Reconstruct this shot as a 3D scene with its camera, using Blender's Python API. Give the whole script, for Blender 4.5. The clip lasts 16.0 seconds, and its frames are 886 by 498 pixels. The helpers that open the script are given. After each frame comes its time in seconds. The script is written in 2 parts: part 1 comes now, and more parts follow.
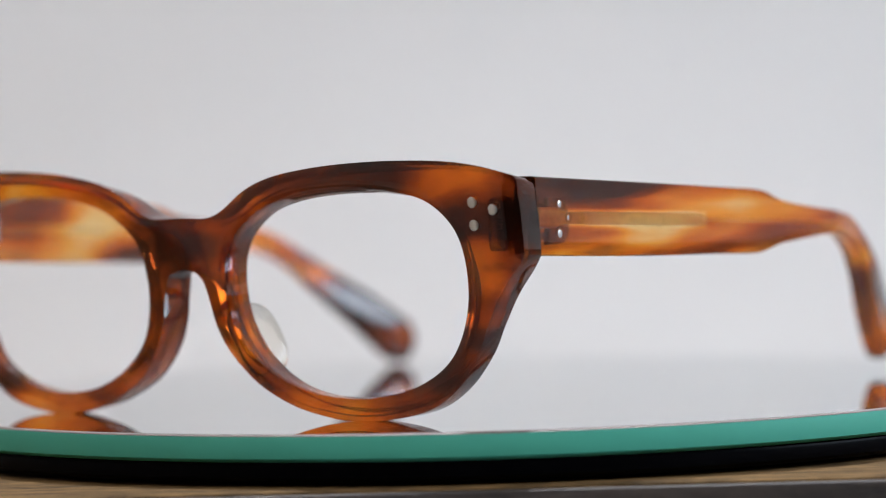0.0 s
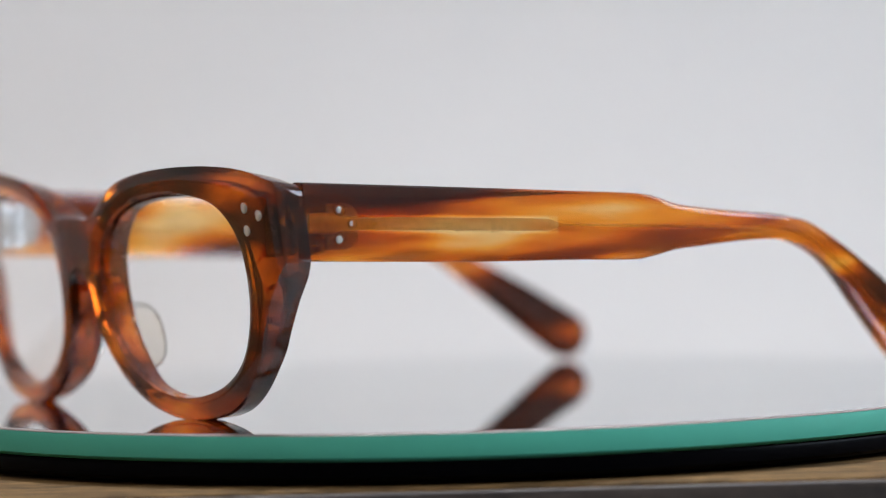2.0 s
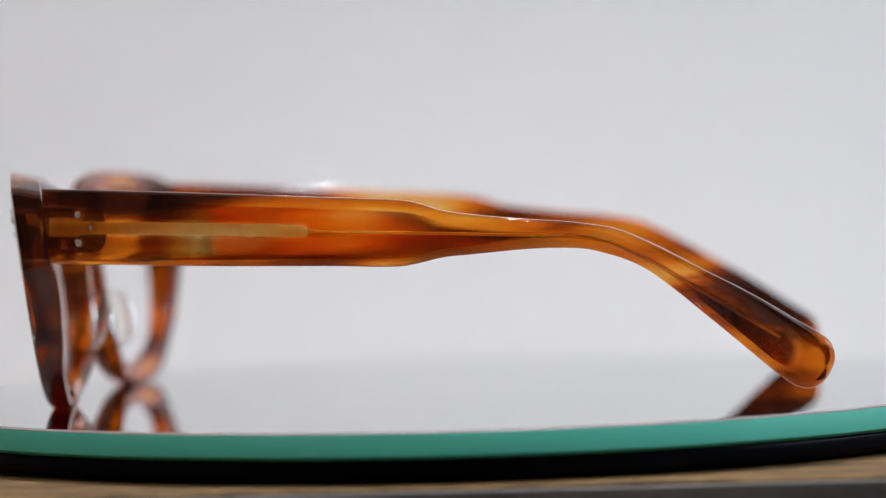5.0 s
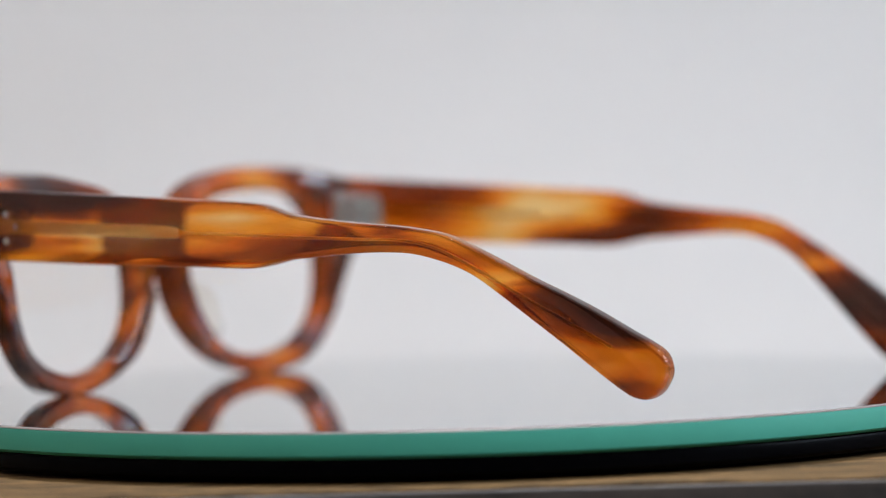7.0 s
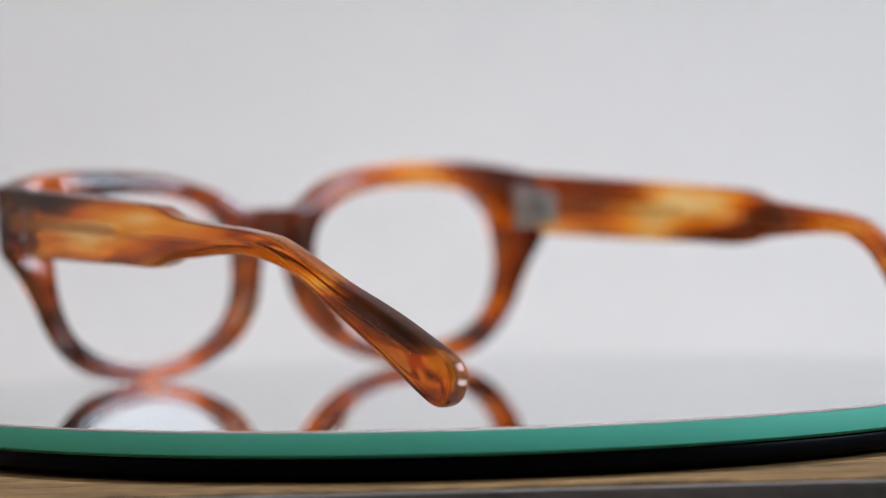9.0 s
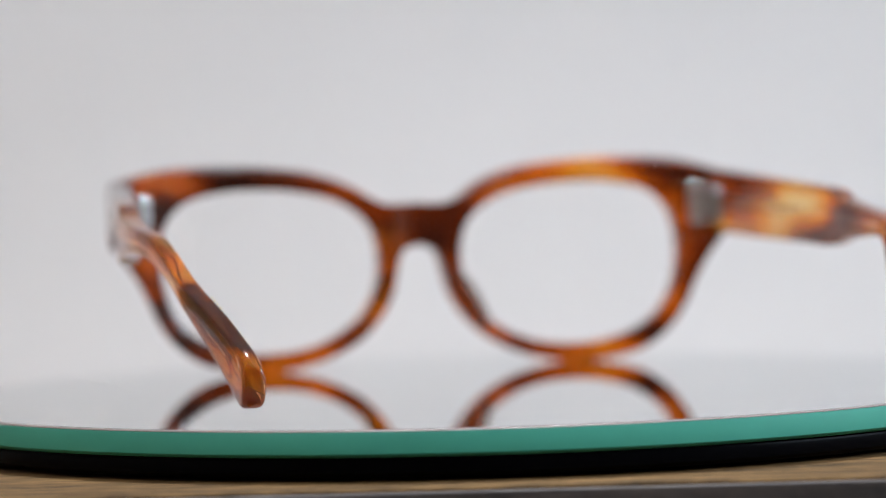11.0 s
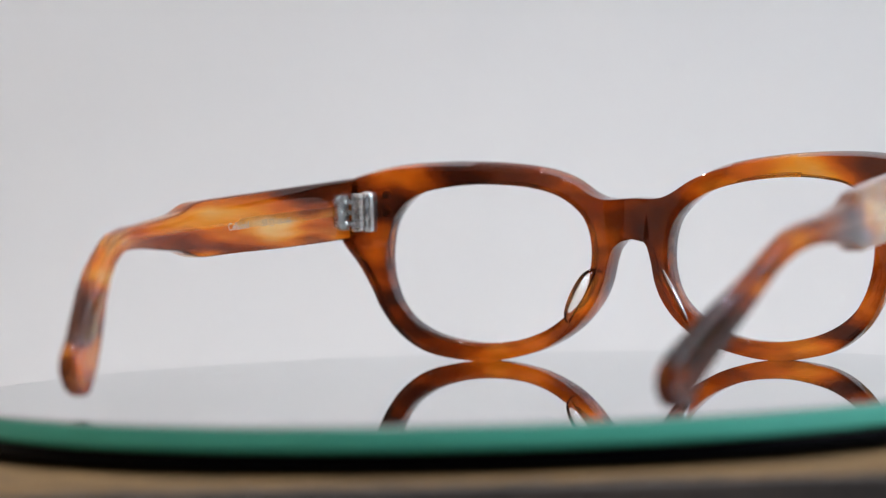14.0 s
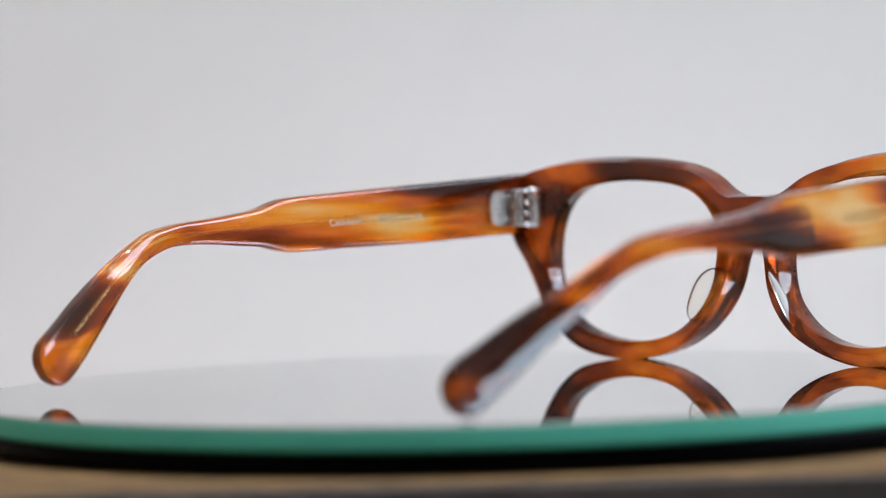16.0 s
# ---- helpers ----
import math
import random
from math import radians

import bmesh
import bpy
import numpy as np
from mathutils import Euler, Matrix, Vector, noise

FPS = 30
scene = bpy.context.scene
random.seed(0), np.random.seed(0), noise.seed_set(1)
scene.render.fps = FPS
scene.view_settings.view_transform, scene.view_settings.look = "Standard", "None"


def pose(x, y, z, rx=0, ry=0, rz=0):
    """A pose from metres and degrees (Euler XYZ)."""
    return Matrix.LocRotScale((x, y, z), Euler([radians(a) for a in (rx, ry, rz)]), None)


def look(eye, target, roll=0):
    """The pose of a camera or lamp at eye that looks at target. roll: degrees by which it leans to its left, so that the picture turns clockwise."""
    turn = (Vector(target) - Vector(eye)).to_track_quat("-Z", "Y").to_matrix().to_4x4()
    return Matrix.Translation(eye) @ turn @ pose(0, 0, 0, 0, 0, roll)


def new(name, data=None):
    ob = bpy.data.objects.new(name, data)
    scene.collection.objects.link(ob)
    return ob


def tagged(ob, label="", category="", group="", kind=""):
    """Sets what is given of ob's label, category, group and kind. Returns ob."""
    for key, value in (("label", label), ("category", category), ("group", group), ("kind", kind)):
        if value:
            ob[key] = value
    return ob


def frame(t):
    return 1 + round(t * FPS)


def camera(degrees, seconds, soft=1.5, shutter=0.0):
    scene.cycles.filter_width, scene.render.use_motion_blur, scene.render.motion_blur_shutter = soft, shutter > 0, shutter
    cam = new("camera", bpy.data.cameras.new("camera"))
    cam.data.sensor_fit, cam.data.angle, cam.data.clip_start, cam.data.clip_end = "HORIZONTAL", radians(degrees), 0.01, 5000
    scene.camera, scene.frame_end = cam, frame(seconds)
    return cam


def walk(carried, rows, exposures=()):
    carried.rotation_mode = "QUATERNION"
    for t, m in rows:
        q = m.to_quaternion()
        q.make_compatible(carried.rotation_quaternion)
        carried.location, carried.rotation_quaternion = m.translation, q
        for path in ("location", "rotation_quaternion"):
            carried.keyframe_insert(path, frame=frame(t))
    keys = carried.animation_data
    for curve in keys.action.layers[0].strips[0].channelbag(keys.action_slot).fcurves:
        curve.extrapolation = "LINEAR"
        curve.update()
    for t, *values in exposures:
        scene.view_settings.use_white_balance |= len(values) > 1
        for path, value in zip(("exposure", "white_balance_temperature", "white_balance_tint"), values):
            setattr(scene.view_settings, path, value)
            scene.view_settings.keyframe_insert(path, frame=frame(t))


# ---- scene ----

# ---------------------------------------------------------------- camera
MM = 0.001
cam = camera(14.82, 16.0, soft=1.0)


def aim(x, y, z, tilt, pan, roll):
    """The pose of the camera at a place, with its tilt, its turn to the right and its roll in degrees."""
    a, b = radians(tilt), radians(pan)
    way = Vector((math.sin(b) * math.cos(a), math.cos(b) * math.cos(a), math.sin(a)))
    return look((x, y, z), Vector((x, y, z)) + way, roll)


near_focus = aim(0.0, -0.6744, 0.0444, -1.4214, -0.5126, -1.5744)
far_focus = aim(-0.0001, -0.6889, 0.0458, -1.5062, -0.4886, -1.5744)
walk(cam, [(0.0, near_focus), (4.2, near_focus), (8.2, near_focus), (11.4, near_focus), (11.6, far_focus), (13.5, far_focus), (16.0, far_focus)])
# the plane of sharpness lies on the near rim, and is pulled to the far side as the front comes round
sharp_at = new("focus_point")
walk(sharp_at, [(t, pose(0, y, 0.03)) for t, y in ((0.0, -0.088), (2.0, -0.080), (4.2, -0.068), (6.3, -0.070), (8.2, -0.076), (11.37, -0.080), (11.6, 0.060), (13.5, 0.058), (16.0, 0.032))])
cam.data.dof.use_dof = True
cam.data.dof.focus_object = sharp_at
cam.data.dof.aperture_fstop = 10.0

# the turntable: degrees at the start and degrees a second, clockwise from above
START, RATE = 34.75, 12.081
MIDDLE = -4.1          # mirror plane of the glasses, mm off the axis

# ---------------------------------------------------------------- light
world = bpy.data.worlds.new("world")
scene.world = world
world.use_nodes = True
wn = world.node_tree
sky = wn.nodes.new("ShaderNodeTexSky")
sky.sky_type, sky.sun_disc, sky.sun_elevation, sky.sun_rotation = "NISHITA", False, radians(40), radians(200)
wn.links.new(sky.outputs[0], wn.nodes["Background"].inputs[0])
wn.nodes["Background"].inputs[1].default_value = 0.12


def area(name, m, power, colour, sx, sy=None, shape="RECTANGLE", spread=180):
    d = bpy.data.lights.new(name, "AREA")
    d.shape, d.size, d.energy, d.color, d.spread = shape, sx, power, colour, radians(spread)
    d.size_y = sy or sx
    ob = new(name, d)
    ob.matrix_world = m
    return ob


# daylight in the window's opening, warm downlights in the ceiling
area("window_light", look((1.79, -0.25, 0.86), (0.5, -0.25, 0.86)), 27, (0.71, 0.84, 1.0), 0.98, 0.78)
LAMPS = [(x, y) for y in (-1.5, -0.55, 0.40) for x in (-1.0, 0.05, 1.0)]
for lx, ly in LAMPS:
    tone = {-1.0: (1.0, 0.915, 0.865), 0.05: (0.905, 0.94, 1.0), 1.0: (0.73, 0.875, 1.0)}[lx]     # warm bulbs to the west, cool ones by the window
    beam, power = (59, 9.2) if ly > 0 else (180, 4.4)      # beams of the row by the wall are narrowed to darken the wall upwards
    area("downlight_light", look((lx, ly, 1.662), (lx, ly, 0)), power, tone, 0.05, shape="DISK", spread=beam)


# ---------------------------------------------------------------- materials
def nodes(name):
    m = bpy.data.materials.new(name)
    m.use_nodes = True
    return m, m.node_tree.nodes, m.node_tree.links, m.node_tree.nodes["Principled BSDF"]


def ramp(n, stops):
    r = n.new("ShaderNodeValToRGB")
    e = r.color_ramp.elements
    while len(e) < len(stops):
        e.new(0.5)
    for k, (p, c) in enumerate(stops):
        e[k].position, e[k].color = p, (*c, 1) if len(c) == 3 else c
    return r


def coords(n, l, scale, rot=(0, 0, 0)):
    t = n.new("ShaderNodeTexCoord")
    mp = n.new("ShaderNodeMapping")
    mp.inputs["Scale"].default_value = scale
    mp.inputs["Rotation"].default_value = rot
    l.new(t.outputs["Object"], mp.inputs["Vector"])
    return mp.outputs["Vector"]


def noise_tex(n, l, vec, scale, detail=3.0, rough=0.5, warp=0.0):
    t = n.new("ShaderNodeTexNoise")
    t.inputs["Scale"].default_value, t.inputs["Detail"].default_value = scale, detail
    t.inputs["Roughness"].default_value, t.inputs["Distortion"].default_value = rough, warp
    l.new(vec, t.inputs["Vector"])
    return t.outputs["Fac"]


def math_node(n, l, op, a, b):
    m = n.new("ShaderNodeMath")
    m.operation = op
    for k, v in enumerate((a, b)):
        if isinstance(v, (int, float)):
            m.inputs[k].default_value = v
        else:
            l.new(v, m.inputs[k])
    return m.outputs[0]


def bump(n, l, p, height, strength, distance):
    b = n.new("ShaderNodeBump")
    b.inputs["Strength"].default_value, b.inputs["Distance"].default_value = strength, distance
    l.new(height, b.inputs["Height"])
    l.new(b.outputs[0], p.inputs["Normal"])


def plain(name, colour, rough=0.5, metal=0.0, spread=0.06, scale=30.0, relief=0.0, coat=0.0):
    """A plain surface with soft clouding, fine grain and slightly uneven gloss."""
    m, n, l, p = nodes(name)
    v = coords(n, l, (1, 1, 1))
    a = noise_tex(n, l, v, scale, 2)
    b = noise_tex(n, l, v, scale * 14, 3)
    f = math_node(n, l, "ADD", math_node(n, l, "MULTIPLY", a, 0.7), math_node(n, l, "MULTIPLY", b, 0.3))
    r = ramp(n, [(0.3, [c * (1 - spread) for c in colour]), (0.7, [min(1, c * (1 + spread)) for c in colour])])
    l.new(f, r.inputs[0])
    l.new(r.outputs[0], p.inputs["Base Color"])
    g = n.new("ShaderNodeMapRange")
    g.inputs["To Min"].default_value, g.inputs["To Max"].default_value = rough * 0.85, min(1, rough * 1.15)
    l.new(b, g.inputs["Value"])
    l.new(g.outputs[0], p.inputs["Roughness"])
    p.inputs["Metallic"].default_value, p.inputs["Coat Weight"].default_value = metal, coat
    if relief:
        bump(n, l, p, b, 0.4, relief)
    return m


def tortoise(name, stretch, along, clear=0.94, inlay=False, contrast=1.8):
    """Honey and brown celluloid: long blotches, more dark or pale along its length, polished."""
    m, n, l, p = nodes(name)
    v = coords(n, l, stretch)
    big = noise_tex(n, l, v, 62, 2.0, 0.5, 0.6)
    fine = noise_tex(n, l, v, 190, 3.0, 0.55, 0.4)
    sep = n.new("ShaderNodeSeparateXYZ")
    t = n.new("ShaderNodeTexCoord")
    l.new(t.outputs["Object"], sep.inputs[0])
    mr = n.new("ShaderNodeMapRange")
    axis, lo, hi, stops = along
    mr.inputs["From Min"].default_value, mr.inputs["From Max"].default_value = lo * MM, hi * MM
    l.new(sep.outputs[axis], mr.inputs["Value"])
    band = ramp(n, [((p0 - lo) / (hi - lo), (g, g, g)) for p0, g in stops])
    band.color_ramp.interpolation = "EASE"
    l.new(mr.outputs[0], band.inputs[0])
    f = math_node(n, l, "ADD", math_node(n, l, "MULTIPLY", big, contrast), math_node(n, l, "MULTIPLY", fine, 0.36))
    f = math_node(n, l, "ADD", f, math_node(n, l, "SUBTRACT", band.outputs[0], 0.20 + contrast / 2))
    if inlay:       # the outer face is pale and thin over the flat part of the core
        side = n.new("ShaderNodeSeparateXYZ")
        l.new(t.outputs["Normal"], side.inputs[0])
        outside = math_node(n, l, "GREATER_THAN", math_node(n, l, "MULTIPLY", sep.outputs[0], side.outputs[0]), .03)
        line = math_node(n, l, "ADD", math_node(n, l, "MULTIPLY", sep.outputs[1], .038), sep.outputs[2])
        off = math_node(n, l, "ABSOLUTE", math_node(n, l, "SUBTRACT", line, .03225), 0)
        near = n.new("ShaderNodeMapRange")
        near.interpolation_type = "SMOOTHSTEP"
        near.inputs["From Min"].default_value, near.inputs["From Max"].default_value = .0019, .0010
        l.new(off, near.inputs["Value"])
        till = math_node(n, l, "LESS_THAN", sep.outputs[1], -.0235)
        lift = math_node(n, l, "MULTIPLY", math_node(n, l, "MULTIPLY", near.outputs[0], till), math_node(n, l, "MULTIPLY", outside, .30))
        f = math_node(n, l, "ADD", f, lift)
    c = ramp(n, [(0.10, (0.045, 0.008, 0.003)), (0.34, (0.27, 0.034, 0.002)), (0.52, (0.72, 0.140, 0.005)),
                 (0.70, (0.95, 0.34, 0.018)), (0.95, (0.99, 0.68, 0.28))])
    l.new(f, c.inputs[0])
    l.new(c.outputs[0], p.inputs["Base Color"])
    p.inputs["Roughness"].default_value, p.inputs["IOR"].default_value = 0.025, 1.49
    p.inputs["Transmission Weight"].default_value = clear
    return m


def wood(name, dark, light, rough=0.65):
    m, n, l, p = nodes(name)
    v = coords(n, l, (1, 9, 9))
    grain = noise_tex(n, l, v, 26, 6, 0.65, 0.5)
    spots = noise_tex(n, l, coords(n, l, (1, 2.2, 2.2)), 150, 4, 0.7)
    f = math_node(n, l, "ADD", math_node(n, l, "MULTIPLY", grain, 0.65), math_node(n, l, "MULTIPLY", spots, 0.35))
    r = ramp(n, [(0.34, dark), (0.5, [(a + b) / 2 for a, b in zip(dark, light)]), (0.66, light)])
    l.new(f, r.inputs[0])
    l.new(r.outputs[0], p.inputs["Base Color"])
    p.inputs["Roughness"].default_value = rough
    bump(n, l, p, f, 0.6, 0.0006)
    return m


def clear_glass(name, tint, ior=1.5):
    m, n, l, p = nodes(name)
    p.inputs["Base Color"].default_value = (*tint, 1)
    p.inputs["Transmission Weight"].default_value, p.inputs["IOR"].default_value = 1.0, ior
    p.inputs["Roughness"].default_value = 0.0
    return m


# for the unseen wall behind the camera, added dark to keep reflections deep
DARK_SURROUND = wood("brown_wall_surround", (0.05, 0.03, 0.02), (0.16, 0.10, 0.065), 0.6)
BEIGE_WALL = plain("beige_wall_paint", (0.50, 0.44, 0.39), 0.85, spread=0.03, scale=2.0, relief=0.0004)
WALL = plain("white_wall_paint", (0.80, 0.79, 0.79), 0.85, spread=0.015, scale=2.0, relief=0.0004)
CEILING = plain("ceiling_paint", (0.82, 0.81, 0.79), 0.9, spread=0.01, scale=2.0)
FLOOR = plain("light_brown_floor", (0.46, 0.41, 0.36), 0.5, spread=0.06, scale=3.0)
TABLE = wood("weathered_table_wood", (0.012, 0.007, 0.003), (0.20, 0.115, 0.045), 0.8)
TABLE.node_tree.nodes["Principled BSDF"].inputs["Specular IOR Level"].default_value = 0.12
# front face of the table: dark stain, with its shade put into the colour
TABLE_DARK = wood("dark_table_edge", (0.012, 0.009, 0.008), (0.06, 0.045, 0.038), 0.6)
BLACK = plain("black_plastic", (0.0018, 0.0018, 0.0026), 0.3, spread=0.25, scale=60)
BLACK.node_tree.nodes["Principled BSDF"].inputs["Specular IOR Level"].default_value = 0.025
GREEN = plain("green_glass_edge", (0.064, 0.36, 0.265), 0.55, spread=0.05, scale=25)
GREEN.node_tree.nodes["Principled BSDF"].inputs["Specular IOR Level"].default_value = 0.2
BROWN_LINE = plain("ground_glass_arris", (0.15, 0.125, 0.115), 0.5, spread=0.1, scale=90)
MIRROR = plain("silvered_mirror", (0.755, 0.785, 0.79), 0.012, metal=1.0, spread=0.004, scale=20)
STEEL = plain("hinge_steel", (0.66, 0.68, 0.68), 0.27, metal=1.0, spread=0.08, scale=400)
RIVET = plain("rivet_silver", (0.66, 0.66, 0.62), 0.32, metal=1.0, spread=0.1, scale=500)
CORE = plain("core_wire_nickel", (0.80, 0.77, 0.69), 0.5, metal=0.1, spread=0.12, scale=700)
LENS = clear_glass("clear_demo_lens", (1.0, 1.0, 1.0), 1.22)
PAD = clear_glass("clear_nose_pad", (0.96, 0.93, 0.87), 1.47)
PAD.node_tree.nodes["Principled BSDF"].inputs["Roughness"].default_value = 0.02
SILVER_INK = plain("silver_foil_print", (0.50, 0.46, 0.38), 0.5, metal=0.5, spread=0.05, scale=300)
GOLD_INK = plain("gold_foil_print", (0.86, 0.70, 0.28), 0.35, metal=0.8, spread=0.06, scale=300)
WHITE_FRAME = plain("white_window_paint", (0.78, 0.78, 0.77), 0.4, spread=0.02, scale=8)
CHROME = plain("downlight_trim", (0.7, 0.7, 0.7), 0.3, metal=0.6, spread=0.03, scale=60)
FRONT = tortoise("tortoise_front", (0.55, 1.0, 1.25), (0, -70, 70, [(-70, .36), (-58, .32), (-44, .58), (-30, .44), (0, .40), (30, .38), (44, .26), (52, .27), (57, .40), (63, .21), (70, .27)]))
TEMPLE = tortoise("tortoise_temple", (1.0, 0.27, 1.7), (1, -76, 72, [(-76, .38), (-66, .36), (-60, .27), (-50, .23), (-42, .35), (-31, .60), (-12, .60), (2, .42), (25, .38), (40, .38), (54, .16), (61, .10), (68, .28)]), 0.93, True, 2.5)


# ---------------------------------------------------------------- mesh helpers
def finish(bm, name, material, parent=None, label="", smooth=40):
    bmesh.ops.recalc_face_normals(bm, faces=bm.faces)
    me = bpy.data.meshes.new(name)
    bm.to_mesh(me)
    bm.free()
    me.materials.append(material)
    if smooth:
        me.polygons.foreach_set("use_smooth", [True] * len(me.polygons))
        me.set_sharp_from_angle(angle=radians(smooth))
    ob = new(name, me)
    if parent is not None:
        ob.parent = parent
    if label:
        ob["label"] = label
    return ob


def part(name, bm, material, parent, label="", smooth=40):
    return finish(bm, name, material, parent, label, smooth)


def box(x0, x1, y0, y1, z0, z1, bevel=0.0, seg=2):
    bm = bmesh.new()
    bmesh.ops.create_cube(bm, size=1)
    for v in bm.verts:
        v.co = Vector(((x0 + x1) / 2 + v.co.x * (x1 - x0), (y0 + y1) / 2 + v.co.y * (y1 - y0), (z0 + z1) / 2 + v.co.z * (z1 - z0)))
    if bevel:
        bmesh.ops.bevel(bm, geom=bm.edges[:], offset=bevel, segments=seg, affect="EDGES", profile=0.5)
    return bm


def turned(profile, cx=0.0, cy=0.0, n=192, closed=True):
    """A turned body about a vertical axis; profile of (radius, height), radius 0 closes it."""
    bm = bmesh.new()
    rings = []
    for r, z in profile:
        if r < 1e-9:
            rings.append([bm.verts.new((cx, cy, z))])
        else:
            rings.append([bm.verts.new((cx + r * math.cos(2 * math.pi * k / n), cy + r * math.sin(2 * math.pi * k / n), z)) for k in range(n)])
    for a, b in zip(rings, rings[1:]):
        for k in range(n):
            j = (k + 1) % n
            q = [a[k % len(a)], a[j % len(a)], b[j % len(b)], b[k % len(b)]]
            q = list(dict.fromkeys(q))
            bm.faces.new(q)
    return bm


def pin(radius, length, at, way, n=20, dome=0.25):
    """A short round pin from a place along a direction, with a slightly domed end."""
    bm = turned([(0, 0), (radius, 0), (radius, length * 0.8), (radius * 0.82, length * (1 - 0.02)), (radius * 0.5, length * (1 + dome * 0.4)), (0, length * (1 + dome * 0.5))], n=n)
    m = Vector(way).to_track_quat("Z", "Y").to_matrix().to_4x4()
    bm.transform(Matrix.Translation(at) @ m)
    return bm


def spline(points, per=10, closed=False):
    """A smooth curve through the points (tuples of any length)."""
    p = [np.array(q, float) for q in points]
    n, out = len(p), []
    for k in range(n if closed else n - 1):
        def g(j):
            return p[j % n] if closed else p[min(max(j, 0), n - 1)]
        a, b, c, d = g(k - 1), g(k), g(k + 1), g(k + 2)
        ta = max(np.linalg.norm(b - a), 1e-6) ** 0.5
        tb = max(np.linalg.norm(c - b), 1e-6) ** 0.5
        tc = max(np.linalg.norm(d - c), 1e-6) ** 0.5
        m1 = (c - b) + tb * ((b - a) / ta - (c - a) / (ta + tb)) if ta > 2e-3 else (c - b)
        m2 = (c - b) + tb * ((d - c) / tc - (d - b) / (tb + tc)) if tc > 2e-3 else (c - b)
        for i in range(per):
            u = i / per
            out.append((2 * u**3 - 3 * u**2 + 1) * b + (u**3 - 2 * u**2 + u) * m1 + (-2 * u**3 + 3 * u**2) * c + (u**3 - u**2) * m2)
    if not closed:
        out.append(p[-1])
    return out


# ---------------------------------------------------------------- the room
X0, X1, Y0, Y1, Z0, Z1 = -1.8, 1.8, -2.4, 1.25, -0.76, 1.68
WIN = (-0.75, 0.25, 0.46, 1.26)      # the windows' openings: from, to along the wall; z from, to


def room():
    tagged(finish(box(X0 - .1, X1 + .1, Y0 - .1, Y1 + .1, Z0 - .1, Z0), "floor", FLOOR, smooth=0), "plain light brown floor under the table", "floor", kind="structure")
    tagged(finish(box(X0 - .1, X1 + .1, Y0 - .1, Y1 + .1, Z1, Z1 + .1), "ceiling", CEILING, smooth=0), "plain white painted ceiling with small downlights", "ceiling", kind="structure")
    tagged(finish(box(X0 - .1, X1 + .1, Y1, Y1 + .1, Z0, Z1), "wall_north", WALL, smooth=0), "plain white wall behind the table, softly lit", "wall", kind="structure")
    tagged(finish(box(X0 - .1, X0, Y0, Y1, Z0, Z1), "wall_west", BEIGE_WALL, smooth=0), "plain beige wall of the room", "wall", kind="structure")
    def opened(name, material, label, horizontal, lo, hi, a, b, c, d):
        bm = bmesh.new()
        for u0, u1, z0, z1 in ((lo, a, Z0, Z1), (b, hi, Z0, Z1), (a, b, Z0, c), (a, b, d, Z1)):
            piece = box(u0, u1, Y0 - .1, Y0, z0, z1) if horizontal else box(X1, X1 + .1, u0, u1, z0, z1)
            me = bpy.data.meshes.new("piece")
            piece.to_mesh(me)
            piece.free()
            bm.from_mesh(me)
            bpy.data.meshes.remove(me)
        tagged(finish(bm, name, material, smooth=0), label, "wall", kind="structure")

    def window(name, horizontal, a, b, c, d):
        win = tagged(new(name), "white framed window letting in cool daylight", "window", kind="structure")
        fw = .03
        for nm, u0, u1, z0, z1 in (("frame_post", a, a + fw, c, d), ("frame_post", b - fw, b, c, d), ("frame_rail", a + fw, b - fw, c, c + fw), ("frame_rail", a + fw, b - fw, d - fw, d)):
            u0, u1, z0, z1 = u0 + .001, u1 - .001, z0 + .001, z1 - .001
            bm = box(u0, u1, Y0 - .07, Y0 - .02, z0, z1, .004) if horizontal else box(X1 + .02, X1 + .07, u0, u1, z0, z1, .004)
            part(nm, bm, WHITE_FRAME, win)
        bm = box(a - .03, b + .03, Y0 - .015, Y0 + .04, c - .025, c - .002, .004) if horizontal else box(X1 - .04, X1 + .015, a - .03, b + .03, c - .025, c - .002, .004)
        part("sill", bm, WHITE_FRAME, win)

    opened("wall_east", WALL, "plain white wall with a window opening", False, Y0, Y1, *WIN)
    window("window_1", False, *WIN)
    tagged(finish(box(X0 - .1, X1 + .1, Y0 - .1, Y0, Z0, Z1), "wall_south", DARK_SURROUND, smooth=0), "unseen brown wall added to darken the reflections", "wall", kind="structure")
    for lx, ly in LAMPS:
        d0 = tagged(new("downlight"), "small round recessed ceiling downlight", "ceiling light", "downlights in the ceiling")
        d0.location = (lx, ly, Z1)
        part("trim_ring", turned([(.050, -.001), (.066, -.001), (.064, -.006), (.052, -.008), (.050, -.001)], n=40), CHROME, d0)


room()


# ---------------------------------------------------------------- table, turntable and mirror
TZ = -0.0090
TABLE_EDGE = -0.1112


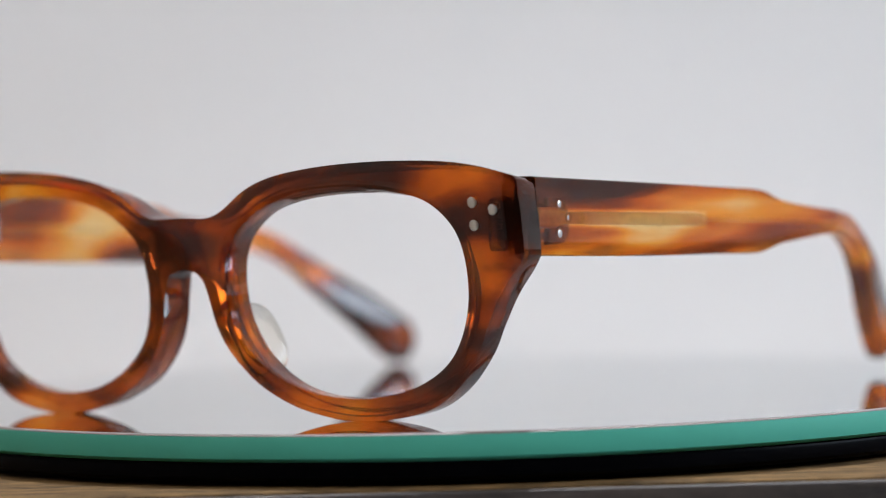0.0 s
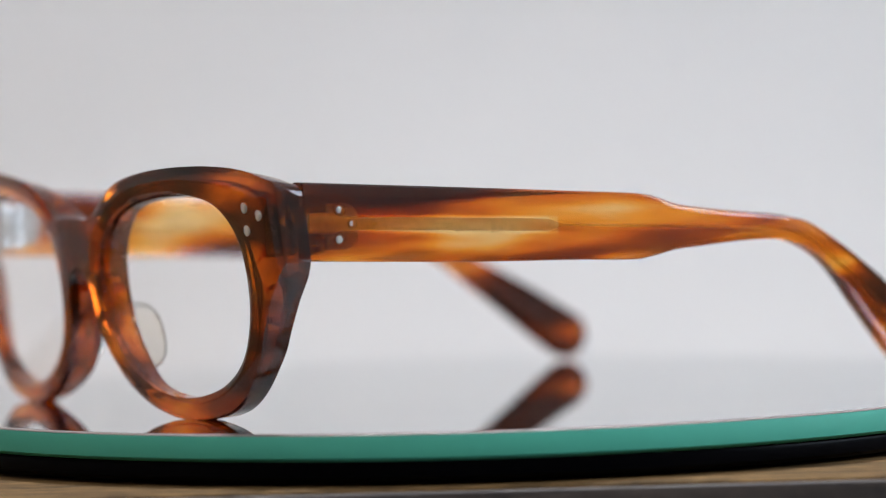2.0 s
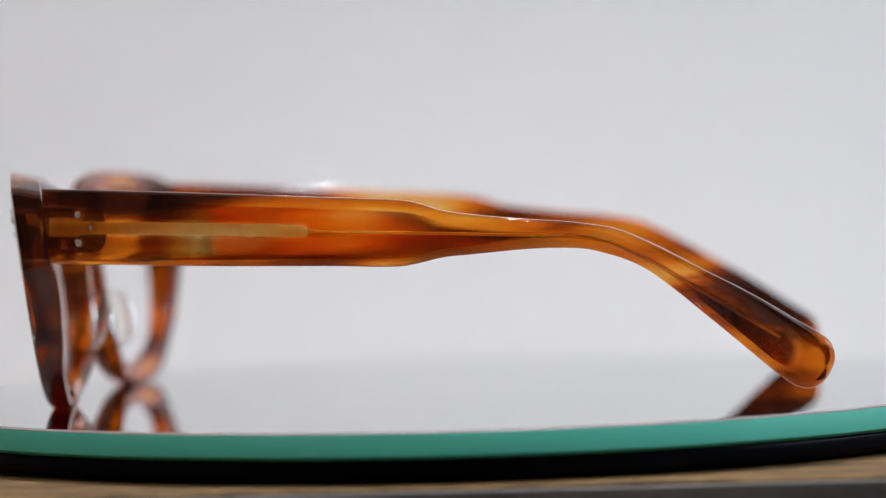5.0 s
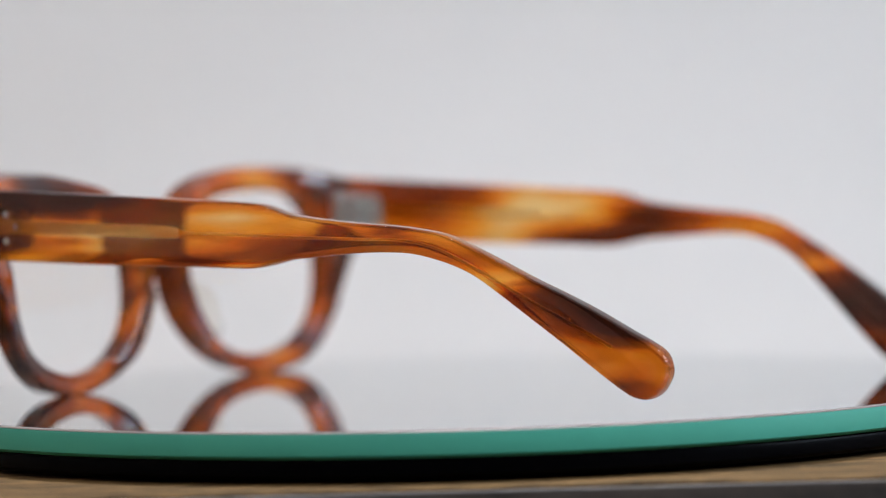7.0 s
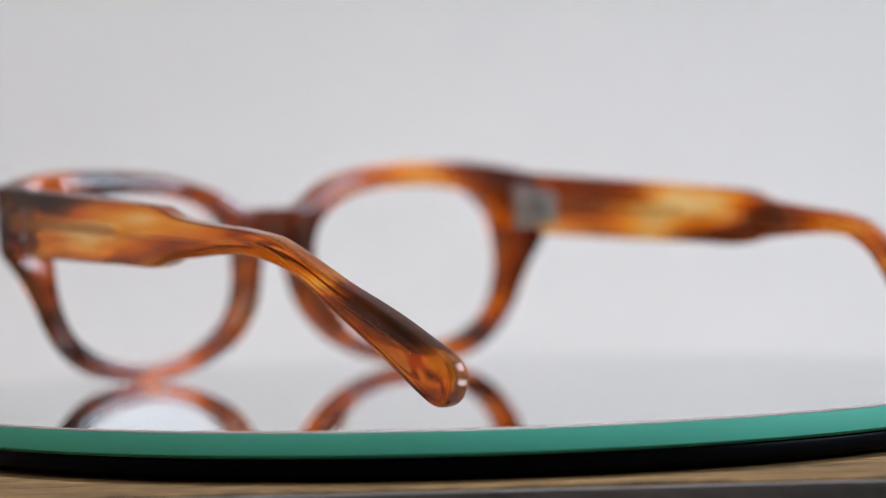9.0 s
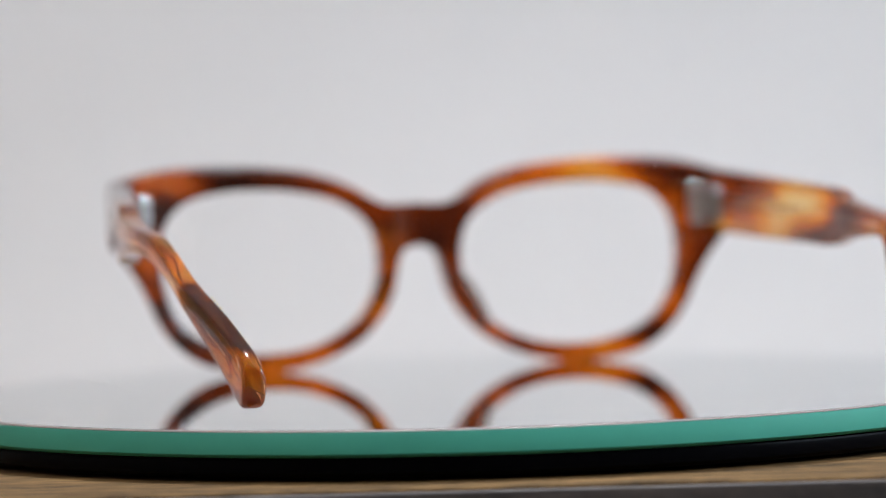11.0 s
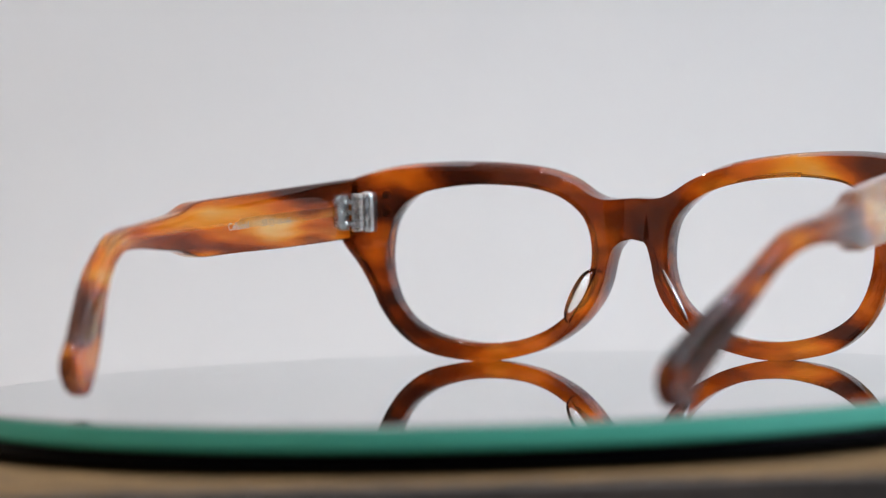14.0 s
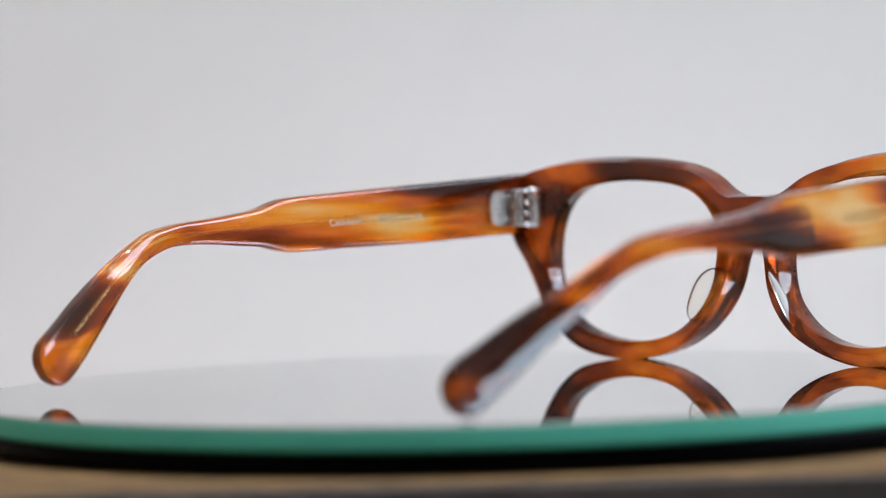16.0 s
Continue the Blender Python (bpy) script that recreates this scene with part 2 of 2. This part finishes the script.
def table():
    t = tagged(new("wooden_table"), "narrow weathered brown wooden table with dark front edge", "table")
    t.location = (0, 0, Z0)
    up = -Z0
    random.seed(4)
    y = TABLE_EDGE
    for w in (.075, .078, .073):
        part("plank", box(-.46, .46, y, y + w - .0008, TZ - .022 + up, TZ + up, .0012), TABLE, t)
        y += w
    part("front_apron", box(-.455, .455, TABLE_EDGE + .0012, TABLE_EDGE + .022, TZ - .09 + up, TZ - .0225 + up, .0015), TABLE_DARK, t, "dark stained front board with shade in its colour")
    part("edge_lipping", box(-.46, .46, TABLE_EDGE - .003, TABLE_EDGE - .0002, TZ - .022 + up, TZ - .0006 + up, .0005), TABLE_DARK, t, "dark worn front edge with shade in its colour")
    for lx in (-.42, .42):
        for ly in (TABLE_EDGE + .03, y - .04):
            part("leg", box(lx - .02, lx + .02, ly, ly + .035, 0, TZ - .0905 + up, .003), TABLE_DARK, t)


table()

DISC_R, DISC_X, DISC_Y = 0.1070, 0.0010, -0.0046
GLASS = 0.0047


def turntable():
    t = tagged(new("turntable"), "flat black plastic display turntable on the wooden table", "turntable")
    t.location = (0, 0, TZ)
    part("base", turned([(0, 0), (.088, 0), (.0885, .0002), (.0885, .0004), (.088, .0005), (0, .0005)]), BLACK, t)
    top = -GLASS - TZ - .0001
    part("platter", turned([(0, .0006), (.1035, .0006), (.1052, .0009), (.1060, .0016), (.1062, top - .0006), (.1060, top - .0002), (.1055, top), (0, top)], DISC_X, DISC_Y), BLACK, t)
    return t


def mirror_disc():
    m = tagged(new("mirror_disc"), "round mirror with green polished glass edge on a turntable", "mirror")
    r, g = DISC_R, GLASS
    part("glass_edge", turned([(0, -g), (r - .0008, -g), (r, -g + .0006), (r, -.0006), (r - .0002, -.00035), (0, -.00035)], DISC_X, DISC_Y, 256), GREEN, m, "green glass edge of the mirror")
    part("arris", turned([(r - .0010, -.0003), (r - .0001, -.00033), (r - .0002, -.0002), (r - .0005, -.00005), (r - .0010, -.00005), (r - .0010, -.0003)], DISC_X, DISC_Y, 256), BROWN_LINE, m, "fine ground edge line")
    part("mirror_face", turned([(0, -.0003), (r - .0011, -.0003), (r - .0011, 0), (0, 0)], DISC_X, DISC_Y, 256), MIRROR, m, "silvered mirror surface", smooth=20)
    return m


turn_base = turntable()
mirror = mirror_disc()


# ---------------------------------------------------------------- the glasses (millimetres, mirrored about x = 0)
OUTER = [(0, 36), (6.6, 35.9), (9.4, 36.9), (14.4, 40), (20, 42.1), (29.5, 43.7), (42, 44.5), (54, 44.3), (60.6, 43.5), (67.6, 41.7)]
SIDE = [(68.4, 41.0), (68.7, 34.5), (68.7, 28.4)]
LOWER = [(65.6, 24.7), (63.5, 21.8), (61.0, 17.0), (58.6, 11.6), (55.0, 6.6), (49, 2.4), (40.5, .35), (33, 0), (26, 1.1), (20, 3.0), (13.2, 7.0), (8.4, 12.4), (6.2, 17), (5.0, 22.3), (4.0, 25.0), (2.4, 26.45), (1.1, 26.85), (0, 26.9)]
INNER = [(9.0, 23.3), (10.8, 31.3), (16.4, 36.2), (24, 38.8), (35, 40), (44, 39.6), (51.6, 37.7), (56.3, 33.2), (57.9, 26), (57, 18), (53.5, 11), (47.8, 6.8), (40, 4.5), (33, 4), (24.5, 5.2), (17, 8.7), (11.2, 14.6)]
CX, CZ = 33.5, 22.0


def smoothstep(a, b, x):
    u = min(max((x - a) / (b - a), 0), 1)
    return u * u * (3 - 2 * u)


def front_y(x, z):
    return -80.9 - 0.12 * z + x * x / 640


def back_y(x, z):
    u = abs(x)
    deep = 4.9 + 0.3 * smoothstep(24, 40, z)
    deep += (1.0 + 1.1 * min(max((u - 3.2) / 1.3, 0), 1)) * (1 - smoothstep(10, 25, u))
    deep += 1.0 * smoothstep(52, 62, u) * smoothstep(10, 24, z) + 0.9 * smoothstep(50, 60, u) * smoothstep(6, 14, z) * (1 - smoothstep(25, 29, z))
    return front_y(x, z) + deep


def radial(curve, angles):
    """Distance from the lens's centre to a closed curve, for each angle."""
    p = np.array(curve)
    q = np.roll(p, -1, 0)
    out = []
    for a in angles:
        d = np.array((math.cos(a), math.sin(a)))
        best = 0
        for (px, pz), (qx, qz) in zip(p, q):
            ex, ez = qx - px, qz - pz
            det = d[0] * -ez + d[1] * ex
            if abs(det) < 1e-12:
                continue
            rx, rz = px - CX, pz - CZ
            k = (-ez * rx + ex * rz) / det
            s = (d[0] * rz - d[1] * rx) / det
            if k > 0 and -1e-9 <= s <= 1 + 1e-9:
                best = max(best, k)
        out.append(best)
    return out


outer_curve = spline(OUTER, 8)[:-1] + [np.array(OUTER[-1], float)] + spline(SIDE, 4)[:] + spline(LOWER, 8)
inner_curve = spline(INNER, 8, True)


def ring_angles(n=230):
    a = [2 * math.pi * k / n for k in range(n)] + [radians(d) for d in (171.9, 172.5, 173.1, 173.7, 174.9)]
    for x, z in (OUTER[0], OUTER[-1], SIDE[0], SIDE[1], LOWER[-1]):
        b = math.atan2(z - CZ, x - CX) % (2 * math.pi)
        k = min(range(len(a)), key=lambda i: abs(a[i] - b))
        a[k] = b
    return sorted(a)


ANGLES = ring_angles()
R_OUT, R_IN = radial([tuple(c) for c in outer_curve], ANGLES), radial([tuple(c) for c in inner_curve], ANGLES)


def front_frame(parent):
    bm = bmesh.new()
    rows = 8
    across = bm.verts.layers.float.new("across")
    for sx in (1, -1):
        ring = []
        for a, ro, ri in zip(ANGLES, R_OUT, R_IN):
            line = []
            for k in range(rows + 1):
                r = ri + (ro - ri) * k / rows
                x, z = CX + r * math.cos(a), CZ + r * math.sin(a)
                if abs(x) < 0.02:
                    x = 0.0
                v = bm.verts.new((sx * x, 0, z))
                v[across] = abs(2 * k / rows - 1) ** 3 * smoothstep(5, 13, abs(x))
                line.append(v)
            ring.append(line)
        for p, q in zip(ring, ring[1:] + ring[:1]):
            for k in range(rows):
                bm.faces.new((p[k], p[k + 1], q[k + 1], q[k]))
    bmesh.ops.remove_doubles(bm, verts=[v for v in bm.verts if abs(v.co.x) < 1e-4], dist=1e-3)
    bmesh.ops.recalc_face_normals(bm, faces=bm.faces)
    sheet = bm.verts[:]
    ext = bmesh.ops.extrude_face_region(bm, geom=bm.faces[:])
    back = [g for g in ext["geom"] if isinstance(g, bmesh.types.BMVert)]
    for v in sheet:
        v.co.y = front_y(v.co.x, v.co.z) + 0.5 * v[across]
        v.co.z += 0.75 * smoothstep(32, 44, v.co.z)
    for v in back:
        v.co.y = back_y(v.co.x, v.co.z) - 0.35 * v[across]
        v.co.z -= 0.3 * smoothstep(34, 44, v.co.z)
    bmesh.ops.recalc_face_normals(bm, faces=bm.faces)
    bm.normal_update()
    rim = [e for e in bm.edges if len(e.link_faces) == 2 and e.calc_face_angle(0) > radians(50) and abs(e.verts[0].co.y - e.verts[1].co.y) < 2.0]
    bmesh.ops.bevel(bm, geom=rim, offset=0.65, segments=3, affect="EDGES", profile=0.55, clamp_overlap=True)
    bm.transform(Matrix.Translation((MIDDLE * MM, 0, 0)) @ Matrix.Scale(MM, 4))
    return part("front_frame", bm, FRONT, parent, "glossy brown and amber tortoiseshell front", 50)


def lens(parent, sx):
    bm = bmesh.new()
    rings = []
    for side in (0, 1):
        for f in ((0.0, 0.25, 0.5, 0.75, 1.0) if side == 0 else (1.0, 0.75, 0.5, 0.25, 0.0)):
            loop = []
            for a, ri in list(zip(ANGLES, R_IN))[::2]:
                r = (ri + 0.35) * f
                x, z = CX + r * math.cos(a), CZ + r * math.sin(a)
                y = front_y(x, z) + 1.5 + side * 1.7
                loop.append((sx * x, y, z))
            if f == 0.0:
                loop = loop[:1]
            rings.append([bm.verts.new(c) for c in loop])
    for p, q in zip(rings, rings[1:]):
        n = max(len(p), len(q))
        for k in range(n):
            j = (k + 1) % n
            bm.faces.new(list(dict.fromkeys([p[k % len(p)], p[j % len(p)], q[j % len(q)], q[k % len(q)]])))
    bm.transform(Matrix.Translation((MIDDLE * MM, 0, 0)) @ Matrix.Scale(MM, 4))
    ob = part("lens", bm, LENS, parent, "clear uncoloured lens", 40)
    ob.visible_shadow = False
    return ob


# temple: upper edge (y, z), lower edge (y, z)
UPPER_EDGE = [(-72.4, 42), (-40, 40.25), (-20, 39.1), (-7, 38.3), (-4.4, 37.9), (1, 36.2), (6, 35.4), (16, 34.3), (22, 33.8), (26.5, 33.2), (31.8, 32.1), (36.9, 29.8), (42.2, 27), (47.5, 24), (53, 21), (58.2, 17.9), (63.6, 14.4), (67.2, 12.2), (68.9, 10.8), (69.7, 9.0), (69.8, 7.4), (69.5, 6.2)]
LOWER_EDGE = [(-72.4, 28.4), (-40, 27.2), (-20, 26.8), (-7, 26.45), (-4.4, 26.8), (1, 27.9), (6, 28.3), (16, 29), (22, 29.05), (26, 28.75), (29.5, 27.9), (33.2, 26.6), (37, 24.6), (41.5, 21.1), (46.5, 16.7), (51.5, 12.3), (57, 7.3), (60.9, 4.0), (62.9, 2.75), (65.2, 2.3), (67.3, 3.1), (68.6, 4.5)]


def temple_x(y):
    """The outer face of a temple, off the mirror plane."""
    return float(np.interp(y, [-73, -58, -45, -23, -5, 12, 28, 44, 60, 70], [68.3, 69.2, 70.3, 72.3, 73.8, 74.2, 73.0, 68.8, 62.4, 59.5]))


X_KNOTS = spline([(y, temple_x(y)) for y in range(-75, 76, 10)], 8)


def outer_x(y):
    k = np.array(X_KNOTS)
    return float(np.interp(y, k[:, 0], k[:, 1]))


def temple_body(parent, sx):
    bm = bmesh.new()
    rows = spline([u + w for u, w in zip(UPPER_EDGE, LOWER_EDGE)], 7)
    rings = []
    n = len(rows)
    sec = []
    for cx, cz in ((1, 1), (-1, 1), (-1, -1), (1, -1)):
        for k in range(5):
            sec.append((cx, cz, k / 4))
        if cz * cx < 0:
            sec += [(cx, w * cz, None) for w in (.66, .33, 0, -.33, -.66)]
    for i, (uy, uz, wy, wz) in enumerate(rows):
        up = Vector((0, uy - wy, uz - wz))
        h = up.length / 2
        up.normalize()
        mid = Vector((0, (uy + wy) / 2, (uz + wz) / 2))
        tail = i / (n - 1)
        thick = 3.9 - 0.5 * smoothstep(.2, .5, tail) + 0.4 * smoothstep(.75, .9, tail)
        end = 1.0
        if i > n - 15:
            u = (i - (n - 15)) / 14
            end = math.sqrt(max(0.05, 1 - u * u))
            thick *= 0.25 + 0.75 * end
        rr = min(0.55, thick * 0.48, h * 0.48)
        if tail > .7:
            rr = min(0.55 + 0.6 * smoothstep(.7, .85, tail), thick * .49, h * .49)
        ring = []
        for j, (cx, cz, k) in enumerate(sec):
            if k is None:
                ox, oz = cx * thick / 2, cz * (h - rr)
            else:
                ang = {(1, 1): 0, (-1, 1): 90, (-1, -1): 180, (1, -1): 270}[(cx, cz)] + 90 * k
                ox = cx * (thick / 2 - rr) + rr * math.cos(radians(ang))
                oz = cz * (h - rr) + rr * math.sin(radians(ang))
            p = mid + up * oz
            crown = .22 * (1 - (oz / h) ** 2) * (1 if ox > 0 else -1) * min(1, thick / 3)
            ring.append(bm.verts.new((sx * (outer_x(mid.y) - 1.95 + ox + crown), p.y, p.z)))
        rings.append(ring)
    for p, q in zip(rings, rings[1:]):
        m = len(p)
        for k in range(m):
            bm.faces.new((p[k], p[(k + 1) % m], q[(k + 1) % m], q[k]))
    bm.faces.new(rings[0][::-1])
    bm.faces.new(rings[-1])
    bm.transform(Matrix.Translation((MIDDLE * MM, 0, 0)) @ Matrix.Scale(MM, 4))
    return part("temple", bm, TEMPLE, parent, "honey and dark brown tortoiseshell temple", 45)


# the metal core: (y, z, half height, half thickness)
CORE_PATH = [(-71.3, 34.95, 1.75, .45), (-66.4, 34.75, 1.75, .45), (-65.4, 34.7, 1.25, .45), (-55, 34.35, 1.15, .45), (-40, 33.8, 1.1, .45), (-26, 33.25, 1.05, .45), (-24.4, 33.15, .9, .42), (-22.6, 33.1, .3, .3), (-10, 32.6, .27, .27), (6, 31.9, .27, .27), (16, 31.5, .27, .27), (24, 31.2, .27, .27), (30, 29.9, .27, .27), (36, 27, .27, .27), (44, 22, .27, .27), (52, 16.9, .27, .27), (60, 11.8, .27, .27)]


def core_wire(parent, sx):
    bm = bmesh.new()
    rows = spline(CORE_PATH, 6)
    rings = []
    for k, (y, z, h, t) in enumerate(rows):
        a, b = rows[max(k - 1, 0)], rows[min(k + 1, len(rows) - 1)]
        d = Vector((0, b[0] - a[0], b[1] - a[1])).normalized()
        up = Vector((0, -d.z, d.y))
        ring = []
        for ox, oz in ((t, .6 * h), (.5 * t, h), (-.5 * t, h), (-t, .6 * h), (-t, -.6 * h), (-.5 * t, -h), (.5 * t, -h), (t, -.6 * h)):
            p = Vector((0, y, z)) + up * oz
            ring.append(bm.verts.new((sx * (outer_x(p.y) - 0.72 + ox), p.y, p.z)))
        rings.append(ring)
    for p, q in zip(rings, rings[1:]):
        for k in range(8):
            bm.faces.new((p[k], p[(k + 1) % 8], q[(k + 1) % 8], q[k]))
    bm.faces.new(rings[0][::-1])
    bm.faces.new(rings[-1])
    bm.transform(Matrix.Translation((MIDDLE * MM, 0, 0)) @ Matrix.Scale(MM, 4))
    return part("core_wire", bm, CORE, parent, "nickel core wire seen through the temple", 40)


def hinge_plate(x0, x1, y0, y1, z0, z1):
    """A thin plate, straight towards the barrels and rounded at its other end."""
    bm = bmesh.new()
    r = 2.6
    edge = [(y0, z0), (y1 - r, z0)]
    edge += [(y1 - r + r * math.sin(a), z0 + r - r * math.cos(a)) for a in (math.pi / 2 * k / 6 for k in range(1, 7))]
    edge += [(y1 - r + r * math.cos(a), z1 - r + r * math.sin(a)) for a in (math.pi / 2 * k / 6 for k in range(7))]
    edge += [(y0, z1)]
    face = bm.faces.new([bm.verts.new((x0, y, z)) for y, z in edge])
    ext = bmesh.ops.extrude_face_region(bm, geom=[face])
    for v in ext["geom"]:
        if isinstance(v, bmesh.types.BMVert):
            v.co.x = x1
    rim = [e for e in bm.edges if all(abs(v.co.x - x0) < 1e-6 for v in e.verts)]
    bmesh.ops.bevel(bm, geom=rim, offset=.45, segments=3, affect="EDGES", profile=.5)
    return bm


def hinge(front, temple, sx):
    """A seven-barrel hinge: a leaf and four barrels on the front, a leaf and three on the temple."""
    def put(bm):
        bm.transform(Matrix.Translation((MIDDLE * MM, 0, 0)) @ Matrix.Scale(MM, 4) @ Matrix.Diagonal((sx, 1, 1, 1)))
        return bm
    z0, z1 = 29.9, 38.6
    ax, ay, rad = 62.3, -67.6, 1.45
    part("hinge_leaf", put(box(59.9, 62.8, -73.4, -69.9, z0 - .3, z1 + .3, .9, 3)), STEEL, front, "polished steel hinge leaf")
    part("hinge_leaf", put(hinge_plate(64.15, 65.7, -67.0, -61.0, z0 + .4, z1 - .4)), STEEL, temple, "polished steel hinge leaf with rivets")
    step = (z1 - z0) / 7
    for k in range(7):
        a, b = z0 + k * step + .1, z0 + (k + 1) * step - .1
        own = k % 2 == 0
        bm = turned([(0, a), (rad - .15, a), (rad, a + .15), (rad, b - .15), (rad - .15, b), (0, b)], ax, ay, 24)
        arm = box(60.3, 62.6, -70.2, -67.9, a, b, .3) if own else box(62.3, 64.4, -68.2, -66.4, a, b, .12)
        me = bpy.data.meshes.new("arm")
        arm.to_mesh(me)
        arm.free()
        bm.from_mesh(me)
        bpy.data.meshes.remove(me)
        part("hinge_barrel", put(bm), STEEL, front if own else temple)
    for z in (z0 + 1.9, (z0 + z1) / 2 + .1, z1 - 1.9):
        part("hinge_rivet", put(pin(.55, .5, (64.3, -65.2 + (2.2 if z == (z0 + z1) / 2 + .1 else 0), z), (-1, 0, 0), 14)), STEEL, temple)


def rivets(front, temple, sx):
    s = Matrix.Translation((MIDDLE * MM, 0, 0)) @ Matrix.Scale(MM, 4) @ Matrix.Diagonal((sx, 1, 1, 1))
    for x, z in ((60.3, 37.9), (63.9, 36.6), (60.3, 34.0)):
        y = front_y(x, z)
        bm = pin(.95, .8, (x, y + .62, z), (x / 474 * -1, -1, -.123), 20, .1)
        bm.transform(s)
        part("rivet", bm, RIVET, front, "small round silver rivet")
    for y, z in ((-65.6, 37.0), (-63.2, 34.7), (-65.7, 32.1)):
        bm = pin(.95, .8, (outer_x(y) - .62, y, z), (1, 0, 0), 20, .1)
        bm.transform(s)
        part("rivet", bm, RIVET, temple, "small round silver rivet")


def nose_pad(front, sx):
    """A clear rounded fin behind the inner side of the rim."""
    bm = bmesh.new()
    bmesh.ops.create_uvsphere(bm, u_segments=32, v_segments=20, radius=1)
    for v in bm.verts:
        c = v.co
        s = 1 / max(1e-6, (abs(c.y) ** 2.6 + abs(c.z) ** 2.6) ** (1 / 2.6)) * math.hypot(c.y, c.z)
        v.co = Vector((c.x * 0.6, c.y * s * 5.0, c.z * s * 7.0))
    lean = Matrix.Rotation(radians(-27), 4, "Y") @ Matrix.Rotation(radians(-22), 4, "Z")
    bm.transform(Matrix.Translation((10.8, -76.4, 14.2)) @ lean)
    bm.transform(Matrix.Translation((MIDDLE * MM, 0, 0)) @ Matrix.Scale(MM, 4) @ Matrix.Diagonal((sx, 1, 1, 1)))
    part("nose_pad", bm, PAD, front, "clear moulded nose pad", 60)


def lettering(text, size, material, parent, m, name="lettering"):
    cu = bpy.data.curves.new(name, "FONT")
    cu.body, cu.size, cu.extrude, cu.align_x, cu.align_y = text, size, 0.00002, "CENTER", "CENTER"
    tmp = new(name, cu)
    me = bpy.data.meshes.new_from_object(tmp.evaluated_get(bpy.context.evaluated_depsgraph_get()))
    bpy.data.objects.remove(tmp)
    bpy.data.curves.remove(cu)
    me.materials.clear()
    me.materials.append(material)
    me.transform(m)
    ob = new(name, me)
    ob.parent = parent
    return ob


def eyeglasses():
    g = tagged(new("eyeglasses"), "brown and amber tortoiseshell eyeglasses, temples open, on the mirror", "glasses")
    front = front_frame(g)
    made = []
    for sx in (1, -1):
        lens(g, sx)
        t = temple_body(g, sx)
        if sx < 0:      # this temple stands open a little wider and lower
            hinge_at = Matrix.Translation(((MIDDLE - 66) * MM, -70 * MM, 35 * MM))
            t.matrix_local = Matrix.Translation((0, -.0014, 0)) @ hinge_at @ pose(0, 0, 0, -.75, 0, 1.6) @ hinge_at.inverted()
        core_wire(t, sx)
        hinge(front, t, sx)
        rivets(front, t, sx)
        nose_pad(front, sx)
        made.append(t)
    return g, made


glasses, temples = eyeglasses()


def prints(temple):
    """The foil lettering on the inner face of a temple: the text runs from the tip towards the hinge."""
    def place(y, z, lift):
        d = outer_x(y + 1) - outer_x(y - 1)
        turn = math.atan2(d, 2)
        x = outer_x(y) - 4.13
        along = Vector((-math.sin(turn), -math.cos(turn), 0))
        up = Vector((0, -math.sin(lift), math.cos(lift)))
        along = (along + Vector((0, 0, math.tan(lift) * -along.y))).normalized()
        out = along.cross(up).normalized()
        up = out.cross(along)
        m = Matrix((along, up, out)).transposed().to_4x4()
        m.translation = Vector(((x + MIDDLE) * MM, y * MM, z * MM)) + out * .00004
        return m
    lettering("Celluloid", .0023, SILVER_INK, temple, place(-20.9, 32.6, radians(2)))
    lettering("50", .0021, SILVER_INK, temple, place(-31.3, 32.95, radians(2)))
    lettering("18-145", .0021, SILVER_INK, temple, place(-39.2, 33.1, radians(2)))
    bm = bmesh.new()
    for x0, x1, y0, y1 in ((-.8, .8, .6, .8), (-.8, .8, -.8, -.6), (-.8, -.6, -.6, .6), (.6, .8, -.6, .6)):
        bm.faces.new([bm.verts.new((x * MM, y * MM, 0)) for x, y in ((x0, y0), (x1, y0), (x1, y1), (x0, y1))])
    bm.transform(place(-34.2, 33.0, radians(2)))
    part("box_mark", bm, SILVER_INK, temple, smooth=0)
    lettering("MADE IN JAPAN", .0022, GOLD_INK, temple, place(53.8, 16.9, radians(34)), "gold_lettering")


prints(temples[0])


# ---------------------------------------------------------------- what moves
def motions():
    # the motor runs a little unevenly
    drift = spline([(0, .5), (.5, .42), (1, .27), (2, .03), (4.2, -.03), (8.2, .36), (11.4, .51), (16, -.54)], 12)
    rows = []
    for k in range(33):
        t = k * 0.5
        rows.append((t, pose(0, 0, 0, 0, 0, -(START + RATE * t + float(np.interp(t, [d[0] for d in drift], [d[1] for d in drift]))))))
    walk(glasses, rows)
    walk(mirror, rows)
    platter = [o for o in turn_base.children if o.name.startswith("platter")][0]
    walk(platter, rows)


motions()
